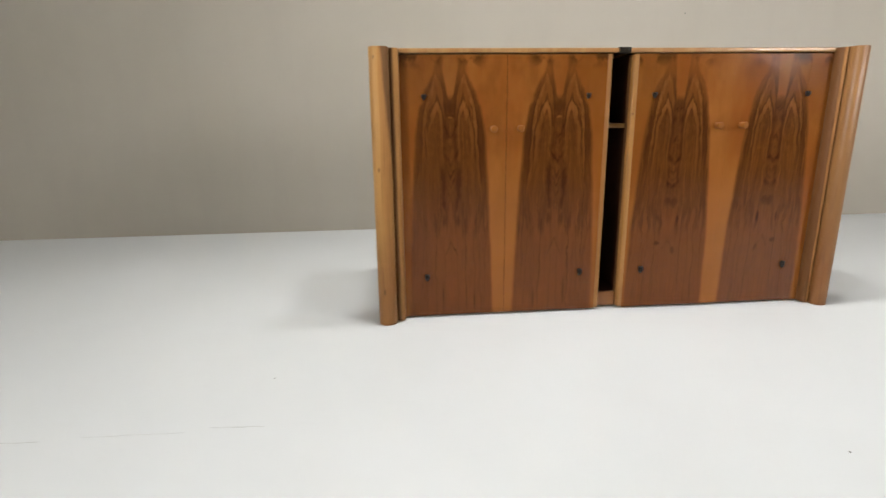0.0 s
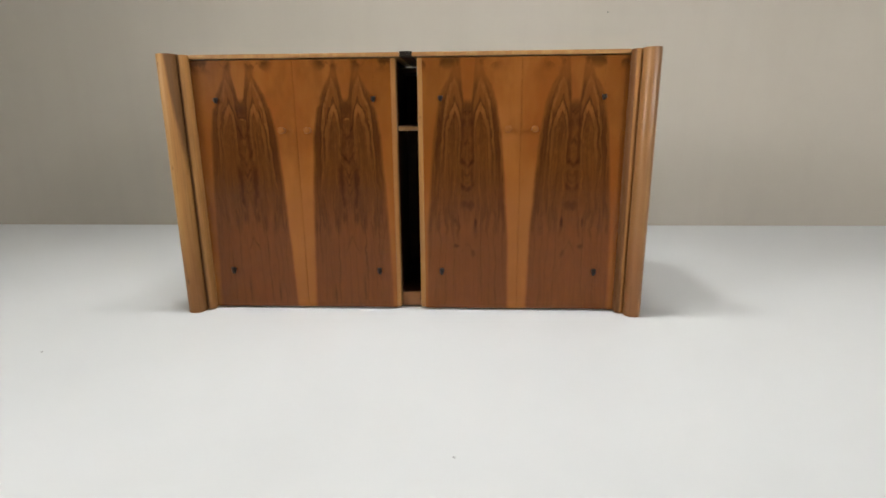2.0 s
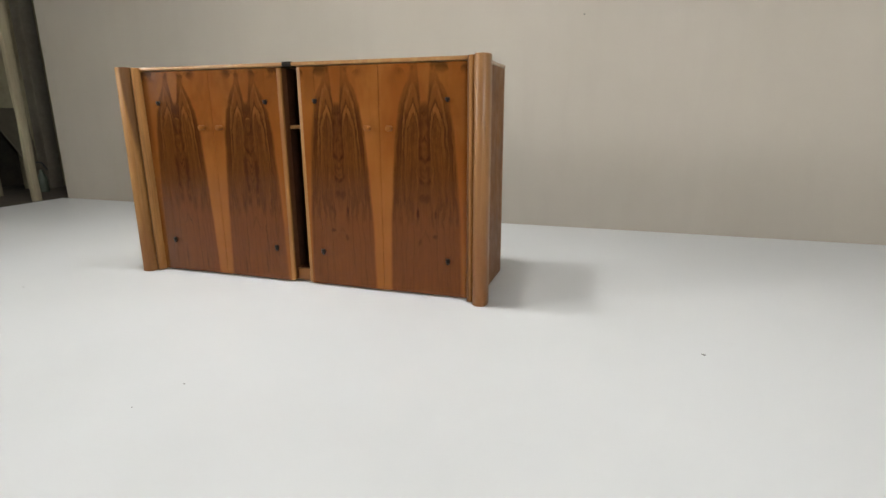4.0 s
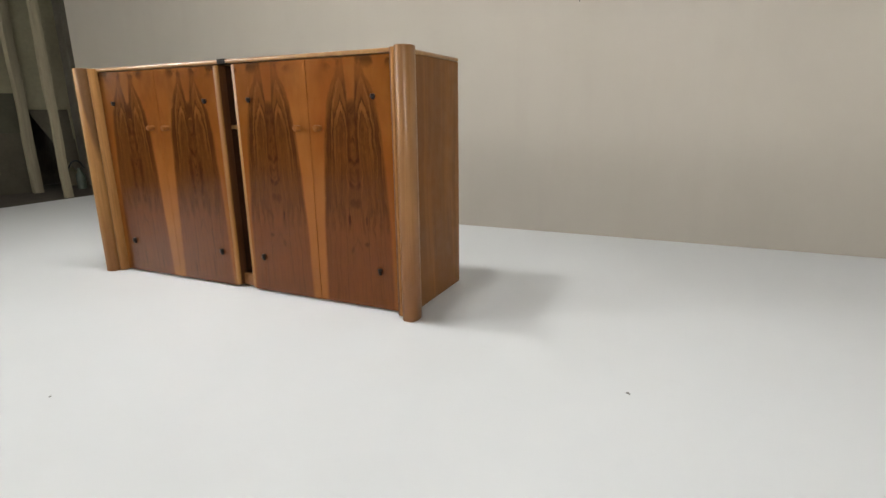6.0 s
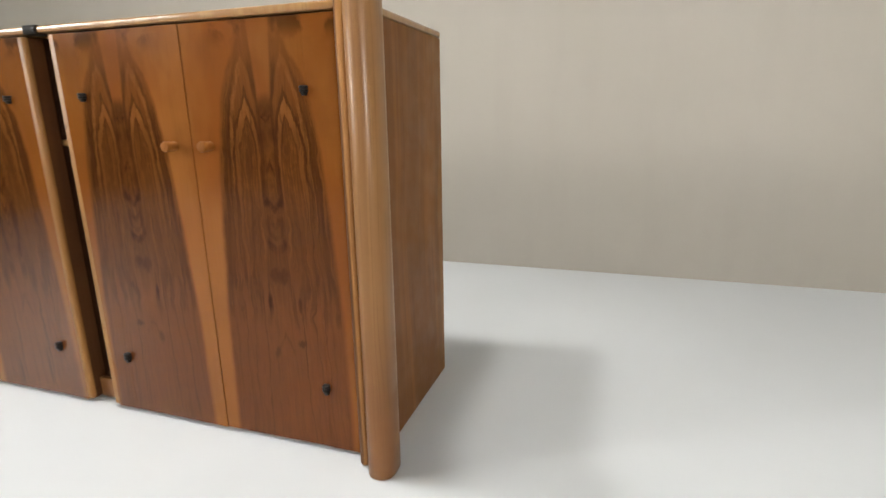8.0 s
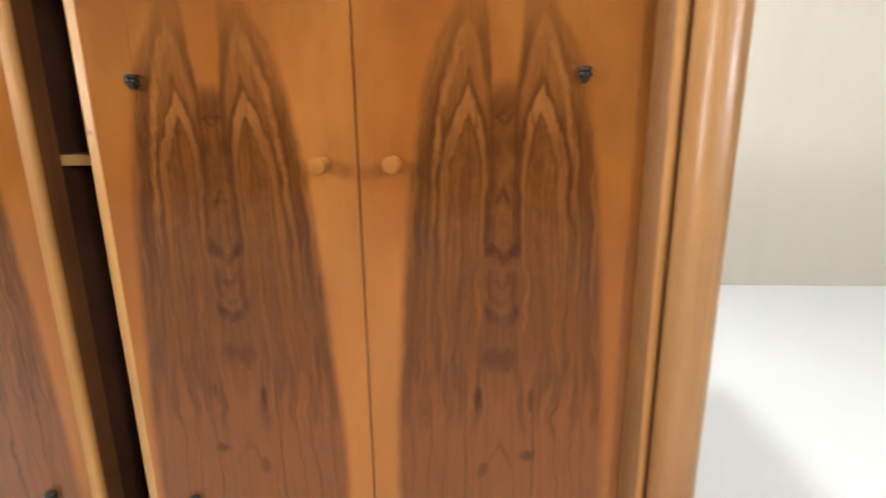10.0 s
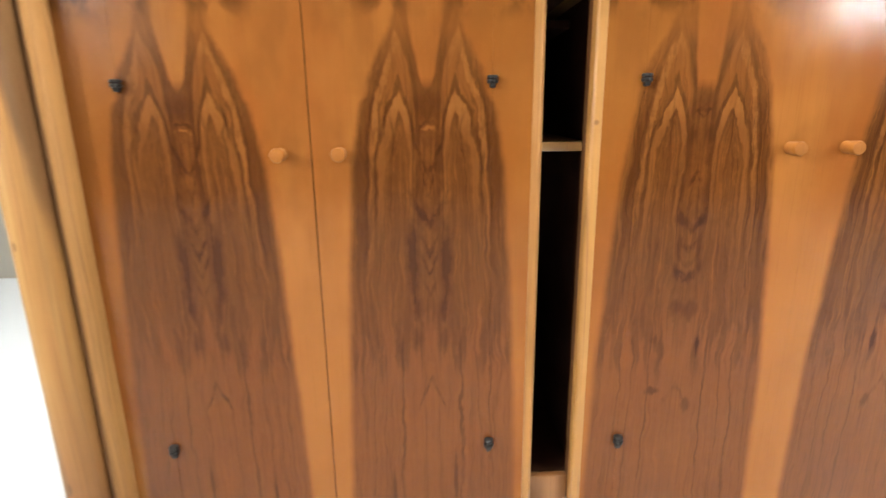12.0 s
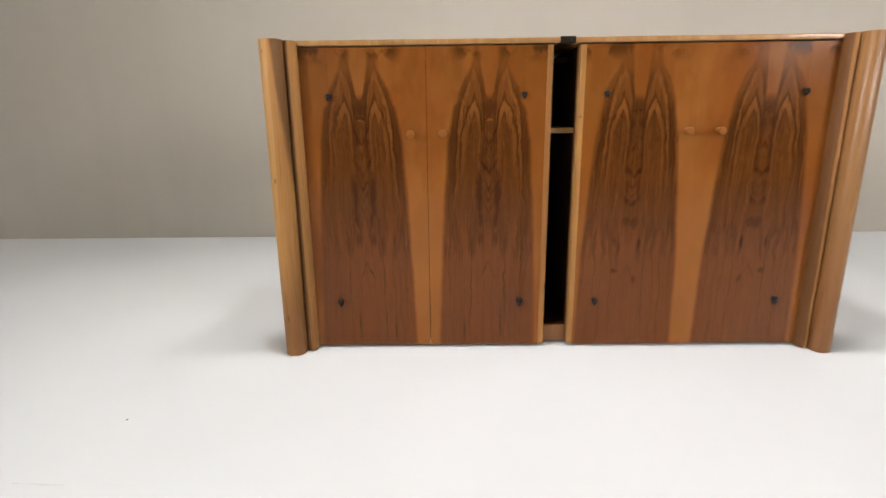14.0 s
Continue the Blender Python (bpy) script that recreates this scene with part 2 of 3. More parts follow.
    if fade:
        calm = n.m("ADD", calm, n.m("MULTIPLY", n.step(n.m("MULTIPLY", S, n.m("SUBTRACT", 1.0, east)), 0.015, 0.075), fade))
    figure = n.mix(calm, figure, n.mix(n.step(rag, 0.42, 0.30), (0.0860, 0.0278, 0.0062), (0.0960, 0.0305, 0.0082)))
    figure = n.mix(n.m("MULTIPLY", n.step(narrow, 0.53, 0.74), n.step(Z, 0.30, 0.60, 0.16, 0.32)), figure, DARK)
    figure = n.mix(n.step(narrow, 0.45, 0.28, 0.0, 0.26), figure, TAN)
    for kind, *v in marks:
        if kind == "vee":
            tip, slope, reach, thick, amount = v
            t = n.m("ABSOLUTE", n.m("SUBTRACT", n.m("SUBTRACT", n.m("ADD", Zw, n.m("MULTIPLY", own, 0.016)), tip), n.m("MULTIPLY", u, slope)))
            figure = n.mix(times(n.step(t, thick, thick * 0.3), n.step(u, reach, reach * 0.7), keep, n.step(mottle, 0.36, 0.60, 0.35, 1.0), amount), figure, DARK)
        else:
            figure = blob(u, *v, DARK if kind == "dark" else OLIVE if kind == "pale" else ROSE)
    for fu, fz, hw, hh, amount in flecks:
        figure = blob(U, fu, fz, hw, hh, amount, DARK)
    figure = n.mix(n.step(hair, 0.48, 0.75, 0.0, 0.13), figure, DARK)
    figure = n.mix(n.step(Z, 0.66, 0.79, 0.0, 0.40), figure, (0.1450, 0.0482, 0.0114))
    # sapwood: calm orange with cloudy tone
    cloud = n.noise(n.vec(n.m("MULTIPLY", X, 5.0), seed, n.m("MULTIPLY", Z, 2.0)), 1.5, 3)
    sap = n.mix(n.step(cloud, 0.35, 0.68), SAP, SAP_PALE)
    # paler low beside the seam, browner high on the outer sides
    sap = n.mix(n.m("MULTIPLY", n.step(U, 0.11, 0.02), n.step(Z, 0.66, 0.34, 0.0, 0.75)), sap, SAP_PALE)
    sap = n.mix(n.m("MULTIPLY", n.step(U, 0.16, 0.27), n.step(Z, 0.30, 0.70, 0.20, 0.55)), sap, AMBER)
    smudge = n.noise(n.vec(n.m("MULTIPLY", X, 14.0), seed + 5, n.m("MULTIPLY", Z, 7.0)), 1.0, 3, 0.55)
    sap = n.mix(n.m("MULTIPLY", n.step(smudge, 0.46, 0.70), n.step(Z, 0.40, 0.66, 0.15, 0.55)), sap, TAN)
    sap = n.mix(n.step(hair, 0.5, 0.8, 0.0, 0.22), sap, TAN)
    grime = n.noise(n.vec(n.m("MULTIPLY", U, 22.0), seed + 2, n.m("MULTIPLY", Z, 16.0)), 1.0, 3)
    top = times(n.step(Z, 0.79, 0.835), n.step(grime, 0.44, 0.6), n.step(u, 0.016, 0.034), n.step(U, 0.05, 0.09))
    sap = n.mix(n.m("MULTIPLY", top, 0.75), sap, DARK)
    # outline of the heartwood, and the pale wedge between the tips with its dark sides
    half = n.m("MULTIPLY", n.ramp(n.m("DIVIDE", Z, 0.86), [(z / 0.86, (w / 0.15,) * 3) for z, w in edge]), 0.15)
    rough_edge = n.noise(n.vec(n.m("MULTIPLY", U, 60.0), seed + 9, n.m("MULTIPLY", Z, 42.0)), 1.0, 4, 0.65)
    gap = n.m("SUBTRACT", n.m("ADD", n.m("ABSOLUTE", S), n.m("MULTIPLY", n.m("SUBTRACT", rough_edge, 0.5), n.step(Z, 0.55, 0.72, 0.004, steps))), half)
    soft = n.step(Z, 0.55, 0.70, 0.0080, 0.0066)
    heart = n.step(n.m("DIVIDE", gap, soft), 1.0, -1.0)
    figure = n.mix(times(n.step(gap, -0.011, -0.002), keep, n.step(Z, 0.50, 0.66, 0.10, 0.17)), figure, DARK)
    foot, wide, power = notch
    slot = n.m("MULTIPLY", n.m("POWER", n.m("MAXIMUM", n.m("SUBTRACT", Zw, foot), 0.0), power), wide)
    beside = n.m("SUBTRACT", n.m("ABSOLUTE", S), slot)
    figure = n.mix(times(line(beside, 0.0050, 0.0075), n.step(Z, 0.690, 0.73), 0.26), figure, DARK)
    figure = n.mix(times(n.step(Z, 0.775, 0.83), n.step(d1, 0.0, 0.004), keep, 0.30), figure, DARK)
    heart = n.m("MULTIPLY", heart, n.m("MAXIMUM", n.step(beside, -0.0040, 0.0020, 0.22, 1.0), n.step(Z, foot + 0.030, foot)))
    heart = n.m("MULTIPLY", heart, n.step(n.m("ADD", Z, n.m("MULTIPLY", n.m("SUBTRACT", broken, 0.5), 0.06)), 0.750, 0.830, 1.0, 0.40))
    colour = n.mix(heart, sap, figure)
    n.bump(n.m("ADD", narrow, n.m("MULTIPLY", hair, 0.5)), 0.10, 0.0006)
    gl = n.noise(co, 14.0, 3)
    gloss, shine = n.step(gl, 0.3, 0.7, 0.10, 0.16), 0.18
    # rougher, shinier patch put in for the haze of window reflections
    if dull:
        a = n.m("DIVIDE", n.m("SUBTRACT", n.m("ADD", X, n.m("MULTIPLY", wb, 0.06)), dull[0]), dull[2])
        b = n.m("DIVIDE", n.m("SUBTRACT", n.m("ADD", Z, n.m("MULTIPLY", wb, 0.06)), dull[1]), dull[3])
        window_haze = n.step(n.m("SQRT", n.m("ADD", n.m("MULTIPLY", a, a), n.m("MULTIPLY", b, b))), 1.0, 0.0)
        gloss = n.m("ADD", gloss, n.m("MULTIPLY", window_haze, dull[4]))
        shine = n.m("ADD", 0.18, n.m("MULTIPLY", window_haze, dull[5]))
    return n.out(colour, gloss, spec=shine)


def solid_wood(name, light, mid, dark, seed, dark_share=0.62, rough=0.4, coat=0.12, coat_rough=0.2, band=None, knots=(), spec=0.28, foot=None):
    """Solid wood with its grain along Z, sapwood to heartwood."""
    n = Nodes(name)
    co, X, Y, Z = n.coords()
    bend = n.m("MULTIPLY", n.noise(n.vec(seed, 0.0, n.m("MULTIPLY", Z, 1.4)), 1.0, 2), 0.05)
    xx = n.m("ADD", n.m("ADD", X, n.m("MULTIPLY", Y, 0.6)), bend)
    broad = n.noise(n.vec(n.m("MULTIPLY", xx, 34.0), seed, n.m("MULTIPLY", Z, 0.7)), 1.0, 2)
    thin = n.noise(n.vec(n.m("MULTIPLY", xx, 230.0), seed + 2, n.m("MULTIPLY", Z, 3.5)), 1.0, 3, 0.6)
    c = n.mix(n.step(broad, 0.36, 0.56), light, mid)
    c = n.mix(n.step(broad, dark_share, dark_share + 0.10), c, dark)
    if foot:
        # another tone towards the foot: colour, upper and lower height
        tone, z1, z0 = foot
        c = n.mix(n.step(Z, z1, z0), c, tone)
    if band:
        # a band of heartwood: dark beyond the line x = at + slope * z, towards the sign of way
        at, slope, way, soft = band
        line = n.m("SUBTRACT", n.m("SUBTRACT", n.m("ADD", X, n.m("MULTIPLY", n.m("SUBTRACT", n.noise(n.vec(seed, 0.0, n.m("MULTIPLY", Z, 7.0)), 1.0, 3), 0.5), soft * 2.2)), at), n.m("MULTIPLY", Z, slope))
        c = n.mix(n.step(n.m("MULTIPLY", line, way), -soft, soft, 0.0, 0.80), c, dark)
    c = n.mix(n.step(thin, 0.50, 0.75, 0.0, 0.45), c, dark)
    for kx, kz, hw, hh in knots:
        a = n.m("DIVIDE", n.m("SUBTRACT", X, kx), hw)
        b = n.m("DIVIDE", n.m("SUBTRACT", Z, kz), hh)
        c = n.mix(n.step(n.m("ADD", n.m("MULTIPLY", a, a), n.m("MULTIPLY", b, b)), 1.3, 0.2, 0.0, 0.7), c, dark)
    n.bump(thin, 0.12, 0.0006)
    return n.out(c, n.step(n.noise(co, 20.0, 3), 0.3, 0.7, rough - 0.04, rough + 0.06), coat=coat, coat_rough=coat_rough, spec=spec)


def plain(name, colour, rough, vary=0.12, scale=6.0, metal=0.0, bump=0.0, bump_scale=120.0, spec=0.5):
    n = Nodes(name)
    co, X, Y, Z = n.coords()
    a = n.noise(co, scale, 4)
    b = n.noise(co, scale * 11, 3)
    k = n.m("ADD", n.m("MULTIPLY", a, 0.7), n.m("MULTIPLY", b, 0.3))
    c = n.mix(n.step(k, 0.3, 0.7), tuple(v * (1 - vary) for v in colour), tuple(min(1, v * (1 + vary)) for v in colour))
    if bump:
        n.bump(n.noise(co, bump_scale, 4), bump, 0.002)
    return n.out(c, rough, metal=metal, spec=spec)


EDGE_A = [(0.0, 0.139), (0.26, 0.129), (0.44, 0.121), (0.60, 0.110), (0.655, 0.101), (0.690, 0.094), (0.700, 0.086), (0.738, 0.077), (0.760, 0.065), (0.785, 0.052), (0.81, 0.045), (0.86, 0.040)]
EDGE_B = [(0.0, 0.140), (0.28, 0.134), (0.45, 0.122), (0.60, 0.109), (0.671, 0.098), (0.711, 0.091), (0.756, 0.076), (0.785, 0.058), (0.81, 0.049), (0.86, 0.043)]
MARKS_A = [("dark", 0.0, 0.685, 0.022, 0.024, 0.55), ("vee", 0.664, -0.6, 0.014, 0.004, 0.8), ("pale", 0.0, 0.652, 0.010, 0.003, 0.5), ("vee", 0.592, 2.2, 0.024, 0.009, 0.75),
           ("vee", 0.552, 4.5, 0.022, 0.010, 0.55), ("vee", 0.512, 1.7, 0.030, 0.014, 0.75), ("vee", 0.468, 2.0, 0.014, 0.009, 0.7), ("vee", 0.440, 2.0, 0.016, 0.008, 0.65), ("vee", 0.405, 2.0, 0.012, 0.007, 0.4),
           ("dark", 0.026, 0.455, 0.009, 0.070, 0.75), ("dark", 0.021, 0.385, 0.006, 0.022, 0.55), ("rose", 0.0, 0.345, 0.012, 0.040, 0.6),
           ("dark", 0.022, 0.330, 0.009, 0.022, 0.40), ("dark", 0.050, 0.318, 0.006, 0.034, 0.40), ("vee", 0.262, -2.4, 0.024, 0.009, 0.6)]
MARKS_B = [("dark", 0.0, 0.690, 0.020, 0.012, 0.32), ("vee", 0.668, 0.9, 0.014, 0.005, 0.54), ("vee", 0.682, -0.7, 0.011, 0.004, 0.43), ("dark", 0.012, 0.640, 0.012, 0.016, 0.43), ("vee", 0.588, -2.0, 0.011, 0.010, 0.72),
           ("dark", 0.020, 0.560, 0.004, 0.034, 0.36), ("vee", 0.500, 1.3, 0.026, 0.013, 0.68), ("dark", 0.015, 0.514, 0.008, 0.010, 0.65), ("vee", 0.470, 1.0, 0.018, 0.009, 0.47), ("dark", 0.016, 0.470, 0.005, 0.020, 0.36),
           ("vee", 0.445, 0.9, 0.018, 0.008, 0.43), ("vee", 0.422, 0.5, 0.024, 0.012, 0.68), ("dark", 0.019, 0.440, 0.006, 0.014, 0.50), ("dark", 0.009, 0.372, 0.014, 0.018, 0.47), ("vee", 0.250, -2.2, 0.022, 0.009, 0.32), ("dark", 0.048, 0.335, 0.006, 0.05, 0.29)]
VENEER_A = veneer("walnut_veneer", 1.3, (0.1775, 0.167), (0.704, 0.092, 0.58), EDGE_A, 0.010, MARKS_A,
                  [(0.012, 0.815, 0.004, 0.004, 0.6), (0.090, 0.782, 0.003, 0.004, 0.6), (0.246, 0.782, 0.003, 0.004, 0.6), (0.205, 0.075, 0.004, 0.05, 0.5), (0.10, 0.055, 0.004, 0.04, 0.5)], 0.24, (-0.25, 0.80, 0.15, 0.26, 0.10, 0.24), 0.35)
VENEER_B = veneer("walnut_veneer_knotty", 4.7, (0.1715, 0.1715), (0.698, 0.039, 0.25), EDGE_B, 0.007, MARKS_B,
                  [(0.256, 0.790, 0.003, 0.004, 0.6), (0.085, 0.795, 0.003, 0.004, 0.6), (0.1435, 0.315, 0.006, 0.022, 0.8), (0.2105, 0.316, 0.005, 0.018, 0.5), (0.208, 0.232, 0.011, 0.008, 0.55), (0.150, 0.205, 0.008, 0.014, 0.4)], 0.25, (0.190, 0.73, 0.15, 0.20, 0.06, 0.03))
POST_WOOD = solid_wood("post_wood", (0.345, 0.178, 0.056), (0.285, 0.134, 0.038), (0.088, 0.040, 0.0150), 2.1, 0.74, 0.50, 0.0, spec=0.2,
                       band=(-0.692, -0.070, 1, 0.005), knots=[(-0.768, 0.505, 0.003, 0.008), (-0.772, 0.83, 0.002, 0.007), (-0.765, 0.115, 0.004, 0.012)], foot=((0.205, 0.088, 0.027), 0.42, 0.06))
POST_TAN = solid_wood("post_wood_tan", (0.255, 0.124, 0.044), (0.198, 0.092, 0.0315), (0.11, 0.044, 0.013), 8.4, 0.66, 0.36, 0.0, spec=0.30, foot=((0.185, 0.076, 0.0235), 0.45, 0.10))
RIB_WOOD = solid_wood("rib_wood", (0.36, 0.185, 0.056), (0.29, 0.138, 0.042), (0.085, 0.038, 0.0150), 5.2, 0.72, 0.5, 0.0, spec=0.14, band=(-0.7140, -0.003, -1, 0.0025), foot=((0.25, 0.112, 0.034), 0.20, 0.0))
RIB_WOOD_EAST = solid_wood("rib_wood_east", (0.33, 0.158, 0.048), (0.26, 0.118, 0.036), (0.072, 0.0270, 0.0090), 6.9, 0.76, 0.5, 0.0, spec=0.14, band=(0.7135, -0.006, -1, 0.0022))
LIP_WOOD = solid_wood("lipping_wood", (0.31, 0.152, 0.041), (0.26, 0.118, 0.030), (0.12, 0.050, 0.014), 4.4, 0.70, 0.42, 0.0, knots=[(0.042, 0.66, 0.004, 0.004), (-0.040, 0.60, 0.010, 0.03)])
LIP_TAN = solid_wood("lipping_wood_tan", (0.27, 0.125, 0.033), (0.22, 0.095, 0.024), (0.10, 0.041, 0.012), 5.8, 0.70, 0.45, 0.0, spec=0.2)
SIDE_WOOD = solid_wood("side_veneer", (0.2100, 0.0850, 0.0190), (0.1560, 0.0600, 0.0140), (0.0960, 0.0340, 0.0090), 3.3, 0.64, 0.5, 0.0, 0.25, spec=0.18)
PALE_WOOD = solid_wood("pale_edging", (0.3500, 0.1890, 0.0630), (0.3010, 0.1470, 0.0462), (0.1890, 0.0875, 0.0294), 6.6, 0.72, 0.32, 0.8, 0.14)
# very dark brown for the jambs beside the slot
JAMB_WOOD = solid_wood("jamb_brown", (0.085, 0.029, 0.0075), (0.065, 0.022, 0.006), (0.04, 0.013, 0.004), 7.7, 0.64, 0.5, 0.0)
KNOB_WOOD = solid_wood("knob_wood", (0.245, 0.089, 0.0165), (0.205, 0.072, 0.0125), (0.12, 0.040, 0.007), 9.1, 0.70, 0.6, 0.0, spec=0.12)
# near-black brown for the carcass parts around and inside the slot
INNER_WOOD = plain("niche_brown", (0.034, 0.012, 0.0055), 0.7, 0.3, 9.0, spec=0.12)
BLACK_METAL = plain("blackened_metal", (0.017, 0.0140, 0.0115), 0.40, 0.3, 60.0, metal=0.0, spec=0.12)
CLIP_METAL = plain("dark_clip", (0.018, 0.014, 0.010), 0.55, 0.3, 40.0, spec=0.06)


def floor_paint():
    n = Nodes("white_floor_paint")
    co, X, Y, Z = n.coords()
    a = n.noise(co, 0.9, 4)
    b = n.noise(co, 26.0, 4)
    scuff = n.noise(n.vec(n.m("MULTIPLY", X, 1.2), n.m("MULTIPLY", Y, 9.0), 0.0), 3.0, 5, 0.7)
    c = n.mix(n.step(a, 0.3, 0.7), (0.56, 0.570, 0.565), (0.60, 0.611, 0.608))
    c = n.mix(n.step(scuff, 0.60, 0.78, 0.0, 0.25), c, (0.51, 0.515, 0.507))
    n.bump(b, 0.06, 0.001)
    return n.out(c, n.step(a, 0.3, 0.7, 0.36, 0.46), spec=0.4)


def wall_paint():
    n = Nodes("greige_wall_paint")
    co, X, Y, Z = n.coords()
    a = n.noise(co, 0.7, 4)
    roller = n.noise(n.vec(n.m("MULTIPLY", X, 3.0), Y, n.m("MULTIPLY", Z, 0.35)), 3.0, 4)
    c = n.mix(n.step(a, 0.3, 0.7), (0.345, 0.311, 0.261), (0.370, 0.335, 0.285))
    c = n.mix(n.step(roller, 0.45, 0.75, 0.0, 0.22), c, (0.324, 0.292, 0.247))
    n.bump(n.noise(co, 240.0, 3), 0.10, 0.001)
    return n.out(c, 0.75, spec=0.3)


FLOOR_PAINT = floor_paint()
WALL_PAINT = wall_paint()
# unseen ceiling, darkened to cut the light it throws back
CEIL_PAINT = plain("ceiling_low_bounce", (0.12, 0.117, 0.112), 0.85, 0.05, 1.5, bump=0.08)
# unseen east and south walls, kept dark against fill and door reflections
LOW_BOUNCE = plain("low_bounce_wall", (0.10, 0.095, 0.09), 0.8, 0.15, 2.0, bump=0.1)
OLIVE_PLASTER = plain("olive_plaster", (0.285, 0.252, 0.158), 0.9, 0.16, 3.0, bump=0.2, bump_scale=60)
OLIVE_DARK = plain("dark_olive_panel", (0.090, 0.084, 0.052), 0.8, 0.18, 4.0)
BEIGE_BOARD = plain("beige_board", (0.110, 0.094, 0.062), 0.85, 0.15, 4.0)
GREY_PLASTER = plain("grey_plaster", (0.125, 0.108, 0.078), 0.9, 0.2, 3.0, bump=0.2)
# very dark brown for every face of the opening
RECESS_DARK = plain("dark_recess", (0.060, 0.050, 0.036), 0.9, 0.3, 5.0)
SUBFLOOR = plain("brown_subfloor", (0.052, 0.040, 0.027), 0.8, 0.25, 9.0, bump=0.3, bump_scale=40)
RAW_TIMBER = solid_wood("raw_timber", (0.29, 0.25, 0.165), (0.25, 0.21, 0.138), (0.17, 0.135, 0.085), 1.9, 0.68, 0.8, 0.0)
CRACK = plain("crack_grime", (0.47, 0.465, 0.45), 0.8, 0.2, 30.0)
GRIT = plain("grit", (0.12, 0.115, 0.10), 0.8, 0.3, 60.0)
RUBBER = plain("black_rubber", (0.02, 0.02, 0.02), 0.6, 0.2, 50.0)
GREEN_GLASS = plain("dull_green_plastic", (0.055, 0.070, 0.048), 0.5, 0.2, 20.0)
FRAME_PAINT = plain("frame_paint", (0.70, 0.69, 0.66), 0.5, 0.06, 8.0)


def glass():
    n = Nodes("window_glass")
    n.bsdf.inputs["Transmission Weight"].default_value = 1.0
    return n.out((0.97, 0.98, 0.98), 0.0)


GLASS = glass()


# ---- mesh helpers ----
def box(bm, x0, x1, y0, y1, z0, z1):
    v = [bm.verts.new((x, y, z)) for x in (x0, x1) for y in (y0, y1) for z in (z0, z1)]
    for f in ((0, 1, 3, 2), (4, 6, 7, 5), (0, 4, 5, 1), (2, 3, 7, 6), (0, 2, 6, 4), (1, 5, 7, 3)):
        bm.faces.new([v[i] for i in f])
    return v


def boxed(*dims, bevel=0.0, seg=2):
    bm = bmesh.new()
    box(bm, *dims)
    if bevel:
        bmesh.ops.bevel(bm, geom=bm.edges[:], offset=bevel, segments=seg, affect="EDGES", profile=0.5)
    return bm


def prism(profile, z0, z1, bevel=0.0, seg=2):
    """A closed profile in x and y, drawn up from z0 to z1; its end edges are rounded by bevel."""
    bm = bmesh.new()
    lo = [bm.verts.new((x, y, z0)) for x, y in profile]
    hi = [bm.verts.new((x, y, z1)) for x, y in profile]
    k = len(profile)
    for i in range(k):
        bm.faces.new((lo[i], lo[(i + 1) % k], hi[(i + 1) % k], hi[i]))
    ends = [bm.faces.new(hi), bm.faces.new(lo[::-1])]
    bmesh.ops.recalc_face_normals(bm, faces=bm.faces[:])
    if bevel:
        edges = list({e for f in ends for e in f.edges})
        bmesh.ops.bevel(bm, geom=edges, offset=bevel, segments=seg, affect="EDGES", profile=0.5)
    return bm


def oval(cx, cy, rx, ry, power=2.0, k=40):
    pts = []
    for i in range(k):
        a = 2 * math.pi * i / k
        ca, sa = math.cos(a), math.sin(a)
        pts.append((cx + rx * math.copysign(abs(ca) ** (2 / power), ca), cy + ry * math.copysign(abs(sa) ** (2 / power), sa)))
    return pts


def lathe(profile, k=28, axis="z"):
    """Turns (radius, height) pairs round an axis; ends with radius 0 are closed."""
    bm = bmesh.new()
    rings = []
    for r, h in profile:
        ring = []
        for i in range(1 if r == 0 else k):
            a = 2 * math.pi * i / k
            x, y, z = r * math.cos(a), r * math.sin(a), h
            ring.append(bm.verts.new((x, y, z) if axis == "z" else (x, -z, y)))
        rings.append(ring)
    for a, b in zip(rings, rings[1:]):
        for i in range(k):
            j = (i + 1) % k
            q = [a[i % len(a)], a[j % len(a)], b[j % len(b)], b[i % len(b)]]
            q = list(dict.fromkeys(q))
            if len(q) > 2:
                bm.faces.new(q)
    bmesh.ops.recalc_face_normals(bm, faces=bm.faces[:])
    return bm


def mesh_of(name, bm, material, smooth=True):
    me = bpy.data.meshes.new(name)
    bmesh.ops.recalc_face_normals(bm, faces=bm.faces[:])
    bm.to_mesh(me)
    bm.free()
    me.materials.append(material)
    if smooth:
        me.shade_smooth()
        me.set_sharp_from_angle(angle=radians(35))
    return me


def part(name, bm, material, parent, label="", at=None):
    """Links a bmesh (or a ready mesh) as one mesh object under a thing or a part."""
    me = bm if isinstance(bm, bpy.types.Mesh) else mesh_of(name, bm, material)
    ob = new(name, me)
    ob.parent = parent
    if at is not None:
        ob.matrix_basis = at
    return tagged(ob, label)


def thing(name, bm, material, label, category, kind="", group="", at=None):
    ob = new(name, mesh_of(name, bm, material))
    if at is not None:
        ob.matrix_basis = at
    return tagged(ob, label, category, group, kind)


